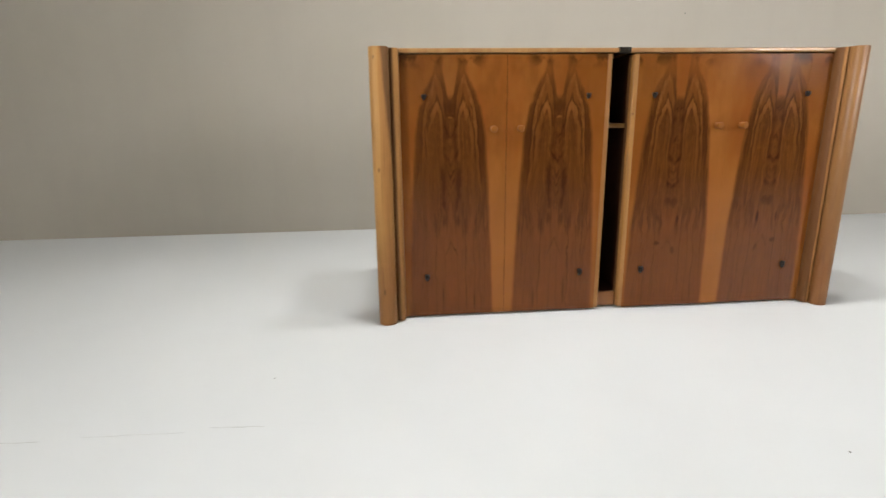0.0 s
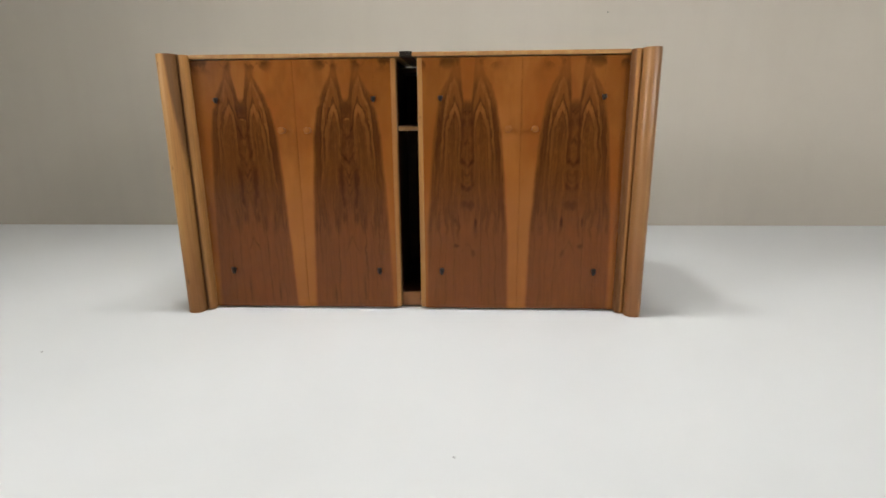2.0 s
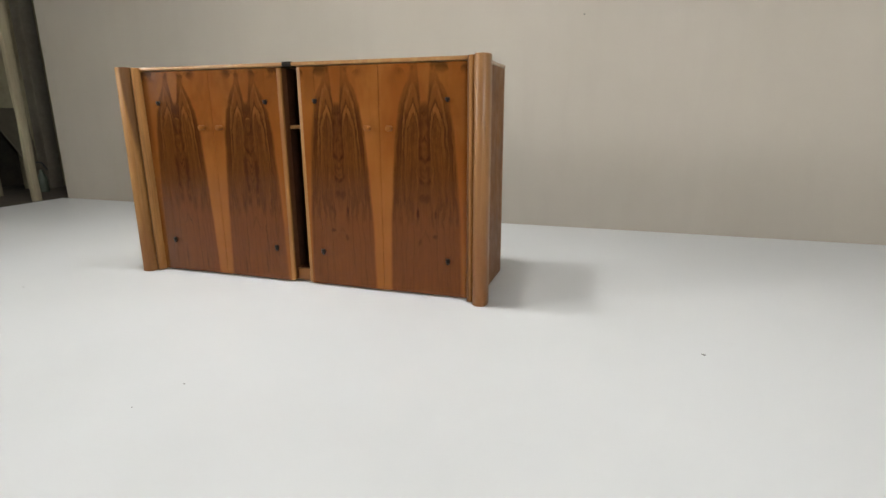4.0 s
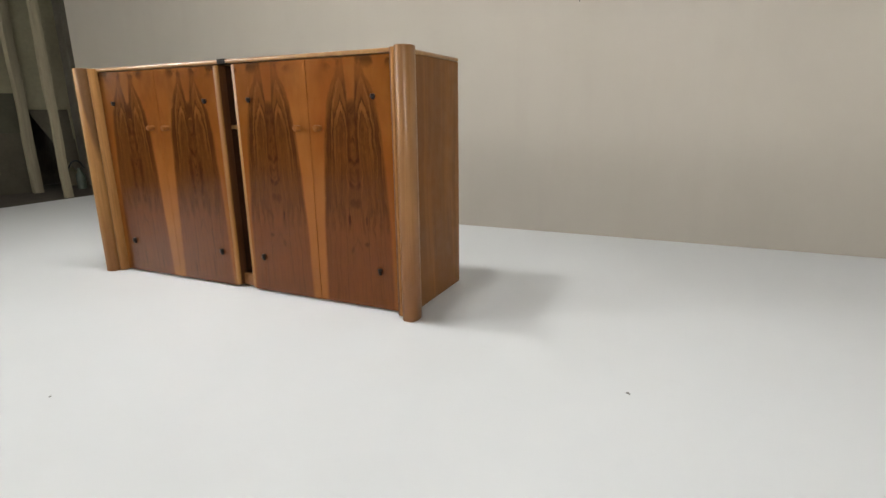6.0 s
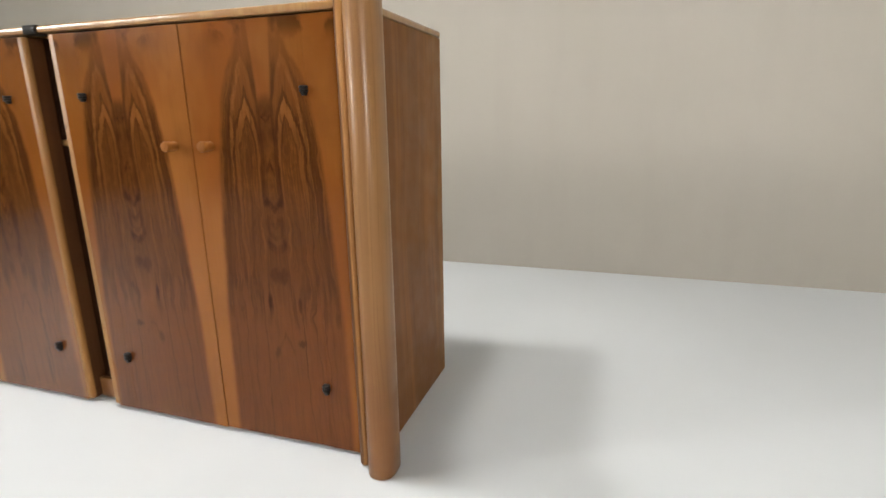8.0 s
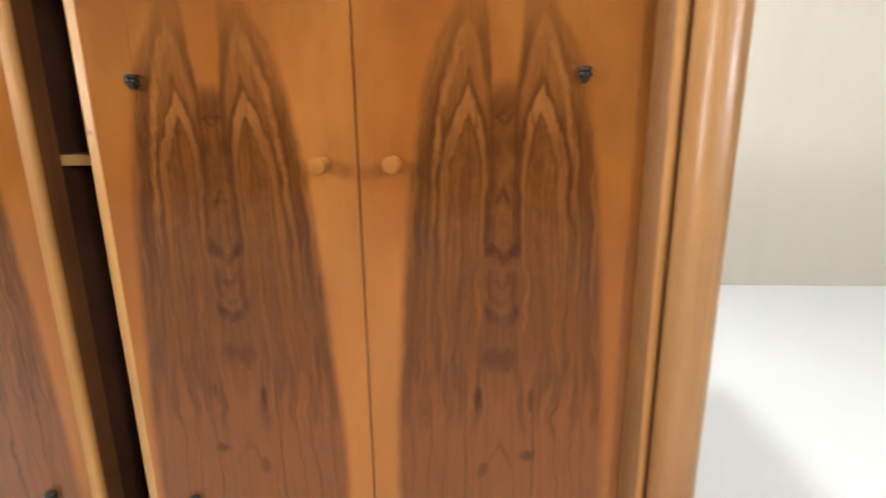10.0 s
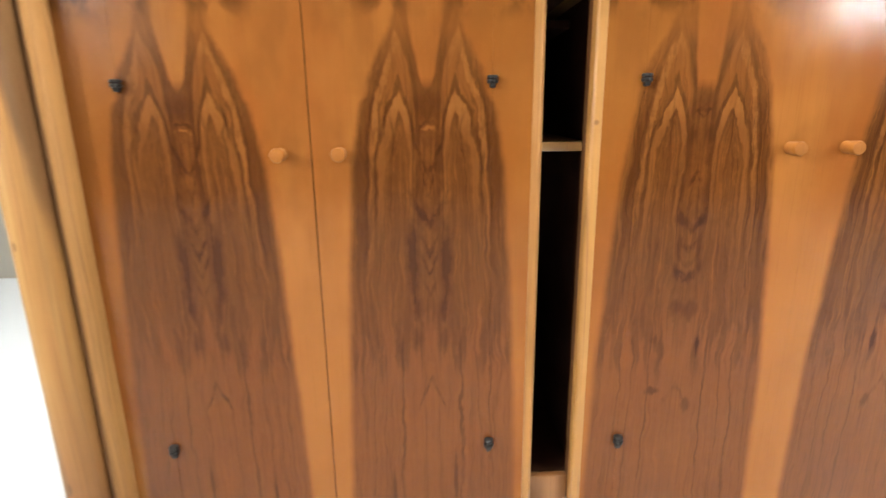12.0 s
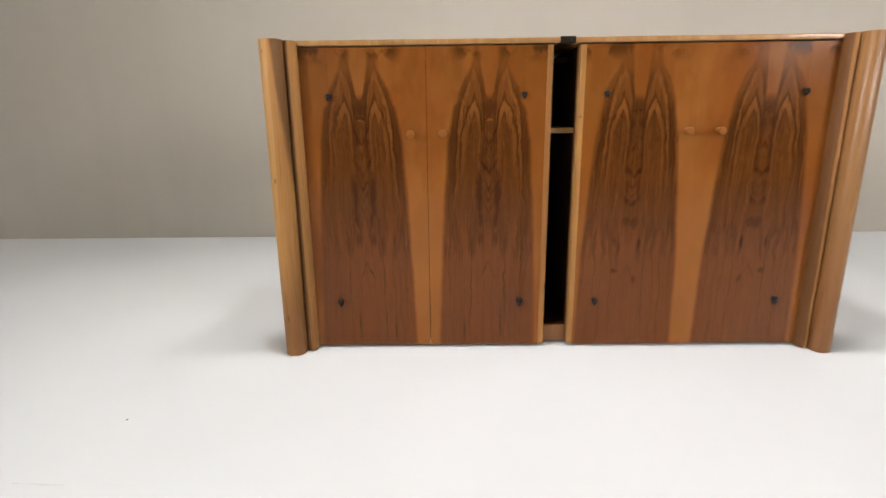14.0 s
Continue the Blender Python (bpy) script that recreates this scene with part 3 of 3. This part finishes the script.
# ---- the room ----
def pierced(u0, u1, v0, v1, holes, put):
    """Fills the rectangle u, v with blocks around rectangular holes; put(u0, u1, v0, v1) makes one block."""
    us = sorted({u0, u1, *[h[0] for h in holes], *[h[1] for h in holes]})
    for a, b in zip(us, us[1:]):
        cuts = sorted((h[2], h[3]) for h in holes if h[0] < b and h[1] > a)
        v = v0
        for c0, c1 in cuts:
            put(a, b, v, c0)
            v = c1
        put(a, b, v, v1)


FX0, FX1, FY0, FY1 = -3.22, 5.0, -3.4, 1.447
WX0 = -3.165  # the back wall's west end
thing("floor", boxed(FX0, FX1, FY0, FY1, -0.12, 0.0), FLOOR_PAINT, "white painted studio floor with faint scuffs", "floor", "structure")
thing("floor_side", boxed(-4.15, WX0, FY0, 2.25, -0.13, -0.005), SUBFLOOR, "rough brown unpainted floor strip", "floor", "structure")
thing("wall_north", boxed(WX0, FX1, FY1, FY1 + 0.13, -0.12, ROOF), WALL_PAINT, "plain greige painted wall behind the sideboard", "wall", "structure")
thing("wall_east", boxed(FX1, FX1 + 0.12, FY0, FY1 + 0.13, -0.12, ROOF), LOW_BOUNCE, "unseen side wall, kept dark to cut bounce", "wall", "structure")
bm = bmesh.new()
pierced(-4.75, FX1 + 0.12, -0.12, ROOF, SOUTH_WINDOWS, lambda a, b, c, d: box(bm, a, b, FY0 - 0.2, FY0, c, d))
thing("wall_south", bm, LOW_BOUNCE, "unseen wall with window openings, kept dark to cut bounce and reflections", "wall", "structure")
bm = bmesh.new()
# unseen deep reveal, added to keep west light off the back wall's west end
pierced(FY0, 1.0, -0.12, ROOF, [WEST_WINDOW], lambda a, b, c, d: box(bm, -4.43, -4.05, a, b, c, d))
box(bm, -4.27, -4.05, 1.0, 1.42, -0.12, ROOF)
box(bm, -4.27, -4.05, 1.42, 2.25, 0.74, ROOF)
box(bm, -4.27, -4.05, 1.86, 2.25, -0.12, 0.74)
thing("wall_west", bm, OLIVE_PLASTER, "unfinished olive grey plaster wall", "wall", "structure")
bm = boxed(-4.75, WX0 + 0.13, 2.12, 2.25, -0.12, ROOF)
box(bm, WX0, WX0 + 0.13, FY1 + 0.13, 2.12, -0.12, ROOF)
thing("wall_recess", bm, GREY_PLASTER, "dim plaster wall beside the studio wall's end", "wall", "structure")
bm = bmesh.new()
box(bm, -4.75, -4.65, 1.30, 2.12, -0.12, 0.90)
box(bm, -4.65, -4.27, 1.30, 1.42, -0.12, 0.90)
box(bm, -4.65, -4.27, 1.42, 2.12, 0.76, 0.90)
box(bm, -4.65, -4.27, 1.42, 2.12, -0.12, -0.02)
thing("wall_niche", bm, RECESS_DARK, "dark opening low in the plaster wall", "wall niche", "structure")
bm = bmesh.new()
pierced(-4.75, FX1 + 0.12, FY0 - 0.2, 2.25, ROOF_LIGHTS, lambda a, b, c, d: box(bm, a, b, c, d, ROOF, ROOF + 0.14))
thing("ceiling", bm, CEIL_PAINT, "unseen ceiling with two roof light openings, kept dark to cut fill", "ceiling", "structure")


def window(name, label, dims, put):
    """Frame, mullion and panes in an opening u0, u1, v0, v1; put(bm, u0, u1, v0, v1, depth0, depth1) makes a bar."""
    u0, u1, v0, v1 = dims
    root = tagged(new(name), label, "window", "", "structure")
    for a, b, c, d in ((u0, u0 + 0.05, v0, v1), (u1 - 0.05, u1, v0, v1), (u0 + 0.05, u1 - 0.05, v0, v0 + 0.05), (u0 + 0.05, u1 - 0.05, v1 - 0.05, v1)):
        bm = bmesh.new()
        put(bm, a, b, c, d, 0.06, 0.12)
        part("window_frame", bm, FRAME_PAINT, root)
    bm = bmesh.new()
    put(bm, u0 + 0.05, u1 - 0.05, v0 + 0.05, v1 - 0.05, 0.086, 0.092)
    pane = part("pane", bm, GLASS, root)
    pane.visible_shadow = False


for i, dims in enumerate(SOUTH_WINDOWS):
    window("window_%d" % (i + 1), "white framed window in the plain wall", dims, lambda b, u0, u1, v0, v1, d0, d1: box(b, u0, u1, FY0 - d1, FY0 - d0, v0, v1))
window("window_3", "white framed window in the plaster wall", WEST_WINDOW, lambda b, u0, u1, v0, v1, d0, d1: box(b, -4.30 - d1, -4.30 - d0, u0, u1, v0, v1))
for i, dims in enumerate(ROOF_LIGHTS):
    window("roof_light_%d" % (i + 1), "white framed roof light", dims, lambda b, u0, u1, v0, v1, d0, d1: box(b, u0, u1, v0, v1, ROOF + d0 - 0.05, ROOF + d1 - 0.05))


# ---- the unfinished corner beyond the wall's end ----
def timber(x, y, w, d, h, label, seed):
    """A rough sawn post, a little bent and uneven along its height."""
    rng = random.Random(seed)
    bm = bmesh.new()
    k = 15
    loops = []
    for i in range(k + 1):
        ox, oy = rng.uniform(-0.004, 0.004), rng.uniform(-0.005, 0.005)
        gw, gd = rng.uniform(0.88, 1.08), rng.uniform(0.86, 1.08)
        c = 0.16
        ring = [(sx * (1 - cx), sy * (1 - cy)) for sx, sy, cx, cy in ((-1, -1, 0, c), (-1, -1, c, 0), (1, -1, c, 0), (1, -1, 0, c), (1, 1, 0, c), (1, 1, c, 0), (-1, 1, c, 0), (-1, 1, 0, c))]
        loops.append([bm.verts.new((ox + px * gw * w / 2, oy + py * gd * d / 2, h * i / k)) for px, py in ring])
    for lo, hi in zip(loops, loops[1:]):
        for i in range(8):
            bm.faces.new((lo[i], lo[(i + 1) % 8], hi[(i + 1) % 8], hi[i]))
    bm.faces.new(loops[0][::-1])
    bm.faces.new(loops[-1])
    return thing("timber_post", bm, RAW_TIMBER, label, "post", "", "timber posts", at=pose(x, y, -0.005, 0, 0, 4))


timber(-3.90, 1.373, 0.055, 0.076, 3.39, "pale raw timber post against the plaster wall", 3)
timber(-3.30, 1.284, 0.042, 0.064, 3.39, "pale raw timber post at the floor's edge", 8)
# upright block for the dark band beside the wall's end
thing("dark_upright", boxed(-0.06, 0.06, -0.065, 0.065, 0.0, 3.39, bevel=0.01), GREY_PLASTER, "dull grey upright for the dark band beside the wall's end", "column", at=pose(-3.98, 1.935, -0.005))
thing("wall_panel", boxed(-0.01, 0.01, -5.7, 0.0, 0.0, 0.54, bevel=0.002), BEIGE_BOARD, "dull beige board fixed low on the wall", "panel", at=pose(-4.038, 1.385, -0.005))
thing("wall_rail", boxed(-0.012, 0.012, -5.7, 0.0, 0.0, 0.345, bevel=0.002), OLIVE_DARK, "dark olive band along the plaster wall", "panel", at=pose(-4.036, 1.40, 0.5355))
bm = prism([(0.385, 0.085), (0.40, 0.085), (0.40, 0.80), (0.0, 0.80)], 0.0, 0.012, 0.002)
thing("leaning_board", bm, BEIGE_BOARD, "dusty beige board leaning in the dark opening", "board", at=Matrix.Translation((-4.03, 1.47, 0.0)) @ Matrix(((0, 0, 1, 0), (1, 0, 0, 0), (0, 1, 0, 0), (0, 0, 0, 1))) @ pose(0, 0, 0, -4, 0, 0))
bm = lathe([(0, 0), (0.035, 0.0), (0.04, 0.02), (0.04, 0.13), (0.018, 0.17), (0.016, 0.20), (0, 0.20)])
thing("canister", bm, GREEN_GLASS, "dull green canister on the brown floor", "canister", at=pose(-3.78, 1.70, -0.005))
cu = bpy.data.curves.new("cable", "CURVE")
cu.dimensions, cu.bevel_depth, cu.bevel_resolution = "3D", 0.007, 3
sp = cu.splines.new("BEZIER")
sp.bezier_points.add(3)
for b, p in zip(sp.bezier_points, ((-3.72, 1.56, 0.002), (-3.73, 1.58, 0.22), (-3.71, 1.64, 0.27), (-3.70, 1.70, 0.20))):
    b.co = p
    b.handle_left_type = b.handle_right_type = "AUTO"
cu.materials.append(RUBBER)
tagged(new("cable", cu), "black cable bent up from the floor", "cable")


# ---- marks on the floor and the wall ----
def sliver(x0, x1, y, wid, rng):
    """A thin broken line along x, raised by less than a millimetre."""
    bm = bmesh.new()
    k = 14
    lo, hi = [], []
    for i in range(k + 1):
        f = i / k
        x = x0 + (x1 - x0) * f
        yy = y + rng.uniform(-0.0012, 0.0012) - 0.006 * f
        h = wid * (0.25 + 0.75 * math.sin(math.pi * min(max(f, 0.04), 0.96))) * rng.uniform(0.6, 1.2) / 2
        lo.append((x, yy - h))
        hi.append((x, yy + h))
    v = [[bm.verts.new((x, y2, z)) for x, y2 in row] for z in (0.0, 0.0006) for row in (lo, hi)]
    for i in range(k):
        bm.faces.new((v[2][i], v[2][i + 1], v[3][i + 1], v[3][i]))
        bm.faces.new((v[0][i], v[0][i + 1], v[2][i + 1], v[2][i]))
        bm.faces.new((v[1][i], v[1][i + 1], v[3][i + 1], v[3][i]))
    return bm


rng = random.Random(5)
for x0, x1, y, wid in ((-1.15, -1.03, -0.598, 0.0026), (-1.62, -1.50, -0.606, 0.0030), (-1.42, -1.20, -0.604, 0.0010)):
    thing("floor_crack", sliver(x0, x1, y, wid, rng), CRACK, "hairline crack in the white floor paint", "crack", "", "floor cracks")
for x, y, r in ((1.467, -0.248, 0.0055), (-1.055, -0.38, 0.0022), (0.173, -0.83, 0.0026), (0.14, -0.96, 0.0018), (-0.72, -0.95, 0.0015)):
    bm = bmesh.new()
    bmesh.ops.create_icosphere(bm, subdivisions=1, radius=r)
    for v in bm.verts:
        v.co = Vector((v.co.x * rng.uniform(1.0, 1.7), v.co.y * rng.uniform(0.6, 1.1), max(v.co.z * 0.45, -0.0004)))
    thing("grit_speck", bm, GRIT, "dark speck of grit on the white floor", "speck", "", "grit specks", at=pose(x, y, 0.0004, 0, 0, rng.uniform(0, 180)))
bm = lathe([(0, 0), (0.004, 0.0), (0.0035, 0.002), (0, 0.003)], 12, "y")
thing("wall_nail", bm, GRIT, "small dark nail head in the greige wall", "nail", at=pose(0.961, FY1, 1.201))

# ---- the sideboard ----
H, D = 0.860, 0.427
SEAM, HINGE, STILE = 0.3665, 0.1075, 0.6255
board = tagged(new("sideboard"), "walnut sideboard with four book-matched doors, rounded posts and open centre slot", "sideboard")

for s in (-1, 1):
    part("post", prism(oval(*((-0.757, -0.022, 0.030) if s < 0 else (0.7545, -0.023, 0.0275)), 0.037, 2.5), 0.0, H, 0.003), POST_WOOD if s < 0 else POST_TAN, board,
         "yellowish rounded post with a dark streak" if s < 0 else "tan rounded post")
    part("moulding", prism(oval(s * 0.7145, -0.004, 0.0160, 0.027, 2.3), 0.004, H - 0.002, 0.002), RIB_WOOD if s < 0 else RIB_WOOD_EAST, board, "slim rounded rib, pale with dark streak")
    xs = sorted((s * 0.714, s * 0.735))
    prof = [(xs[0], 0.016), (xs[1], 0.016)]
    outer, r = s * 0.735, 0.010
    arc = [(outer - s * r * (1 - math.cos(a)), D - r + r * math.sin(a)) for a in [math.pi / 2 * i / 5 for i in range(6)]]
    prof = [(s * 0.714, 0.016), (outer, 0.016), *arc, (s * 0.714, D)]
    part("side_panel", prism(prof, 0.0, H - 0.0155, 0.001, 1), SIDE_WOOD, board, "plain reddish brown side panel")
    top = [(s * 0.020, -0.007), (s * 0.6975, -0.007), (s * 0.6975, 0.018), (s * 0.7375, 0.018), (s * 0.7375, D - 0.014), (s * 0.7235, D + 0.002), (s * 0.020, D + 0.002)]
    part("top_panel", prism(top, H - 0.015, H - 0.001, 0.004, 3), PALE_WOOD, board, "pale rounded top edge")
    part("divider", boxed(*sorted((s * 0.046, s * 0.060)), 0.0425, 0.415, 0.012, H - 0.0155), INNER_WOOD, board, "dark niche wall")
    # inner stile with its pale rounded lipping
    deep = 0.010 if s < 0 else 0.021
    lip = [(s * 0.050, 0.0), (s * 0.050, deep), (s * 0.034, deep), (s * 0.034, 0.007)]
    lip += [(s * (0.041 - 0.007 * math.cos(a)), 0.007 - 0.007 * math.sin(a)) for a in [math.pi / 2 * i / 5 for i in range(1, 6)]]
    part("lipping", prism(lip, 0.010, 0.842, 0.002), LIP_TAN if s < 0 else LIP_WOOD, board, "pale rounded edge strip")
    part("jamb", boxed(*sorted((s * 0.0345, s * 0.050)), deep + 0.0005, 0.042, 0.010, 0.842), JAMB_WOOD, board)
    for name, x0, x1 in (("stile", 0.0502, HINGE - 0.00005), ("stile", STILE + 0.00005, 0.700)):
        x0, x1 = sorted((s * x0 - s * SEAM, s * x1 - s * SEAM))
        part(name, boxed(x0, x1, 0.0, 0.024, 0.007, 0.842, bevel=0.0001, seg=1), VENEER_A if s < 0 else VENEER_B, board, at=pose(s * SEAM, 0, 0))

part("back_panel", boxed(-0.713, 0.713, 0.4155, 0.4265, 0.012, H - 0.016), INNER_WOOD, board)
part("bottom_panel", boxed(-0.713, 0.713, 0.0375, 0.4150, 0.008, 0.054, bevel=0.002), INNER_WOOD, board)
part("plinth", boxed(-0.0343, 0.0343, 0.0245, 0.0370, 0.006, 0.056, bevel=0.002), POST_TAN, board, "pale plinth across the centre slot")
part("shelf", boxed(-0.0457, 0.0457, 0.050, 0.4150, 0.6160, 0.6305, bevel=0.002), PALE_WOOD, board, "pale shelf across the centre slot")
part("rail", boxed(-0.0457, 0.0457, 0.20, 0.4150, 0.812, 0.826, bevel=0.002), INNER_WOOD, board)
bm = boxed(-0.0195, 0.0195, -0.0085, 0.030, H - 0.0165, H + 0.001, bevel=0.0015)
# unseen filler behind the clip, added to stop roof light leaking into the slot
part("leak_filler", boxed(-0.0197, 0.0197, 0.0305, D, H - 0.0145, H - 0.002), INNER_WOOD, board, "unseen dark filler between the two tops, keeping roof light out of the slot")
clip = part("clip", bm, CLIP_METAL, board, "dark metal clip joining the two tops")
part("clip_screw", lathe([(0, 0), (0.0045, 0.0), (0.004, 0.002), (0, 0.0025)], 14, "y"), BLACK_METAL, clip, at=pose(0.012, -0.0085, H - 0.008))

knob_mesh = mesh_of("knob", lathe([(0, -0.003), (0.0088, -0.003), (0.0090, 0.006), (0.0098, 0.018), (0.0104, 0.0235), (0.0092, 0.0265), (0.0050, 0.0276), (0, 0.0278)], 28, "y"), KNOB_WOOD)


def hinge_mesh():
    """A stubby black pivot hinge: two stacked rounded barrels, half sunk into the wood, over a small square foot."""
    bm = lathe([(0, 0.0098), (0.0066, 0.0098), (0.0084, 0.0086), (0.0090, 0.0062), (0.0086, 0.0026), (0.0070, 0.0012), (0.0068, 0.0004), (0.0086, -0.0008),
                (0.0092, -0.0040), (0.0086, -0.0072), (0.0064, -0.0086), (0, -0.0086)], 20)
    for v in bm.verts:
        v.co.y = v.co.y * 0.95 - 0.0050
    k = len(bm.verts)
    box(bm, -0.0050, 0.0050, -0.0100, 0.0010, -0.0180, -0.0080)
    bm.verts.ensure_lookup_table()
    for v in bm.verts[k:]:
        if v.co.z < -0.012:
            v.co.x *= 0.75
            v.co.y *= 0.75
    return mesh_of("hinge", bm, BLACK_METAL)


hinge = hinge_mesh()
# doors: (pair side, door side of the seam, knob distance from the seam, swing in degrees)
for s, d, k, swing in ((-1, -1, 0.043, 0.0), (-1, 1, 0.042, 0.0), (1, -1, 0.041, 0.62), (1, 1, 0.043, 0.15)):
    edge = SEAM - HINGE if s * d < 0 else STILE - SEAM
    x0, x1 = sorted((d * (0.0006 if s < 0 else 0.0003), d * (edge - 0.00005)))
    m = pose(s * SEAM, 0, 0)
    if swing:
        pivot = Matrix.Translation((s * SEAM + d * edge, 0.0, 0.0))
        m = pivot @ pose(0, 0, 0, 0, 0, swing * d) @ pivot.inverted() @ m
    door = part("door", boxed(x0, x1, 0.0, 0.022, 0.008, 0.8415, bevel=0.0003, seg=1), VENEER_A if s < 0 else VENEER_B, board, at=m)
    part("knob", knob_mesh, None, door, "turned pale wooden knob", at=pose(d * k, 0, 0.621))
    for z in (0.720, 0.1445):
        part("hinge", hinge, None, door, "small blackened metal hinge", at=pose(d * (edge - 0.0005), 0, z, 0, 0, 0) @ Matrix.Diagonal((0.85, 1, 0.60 if z > 0.5 else 0.80, 1)))
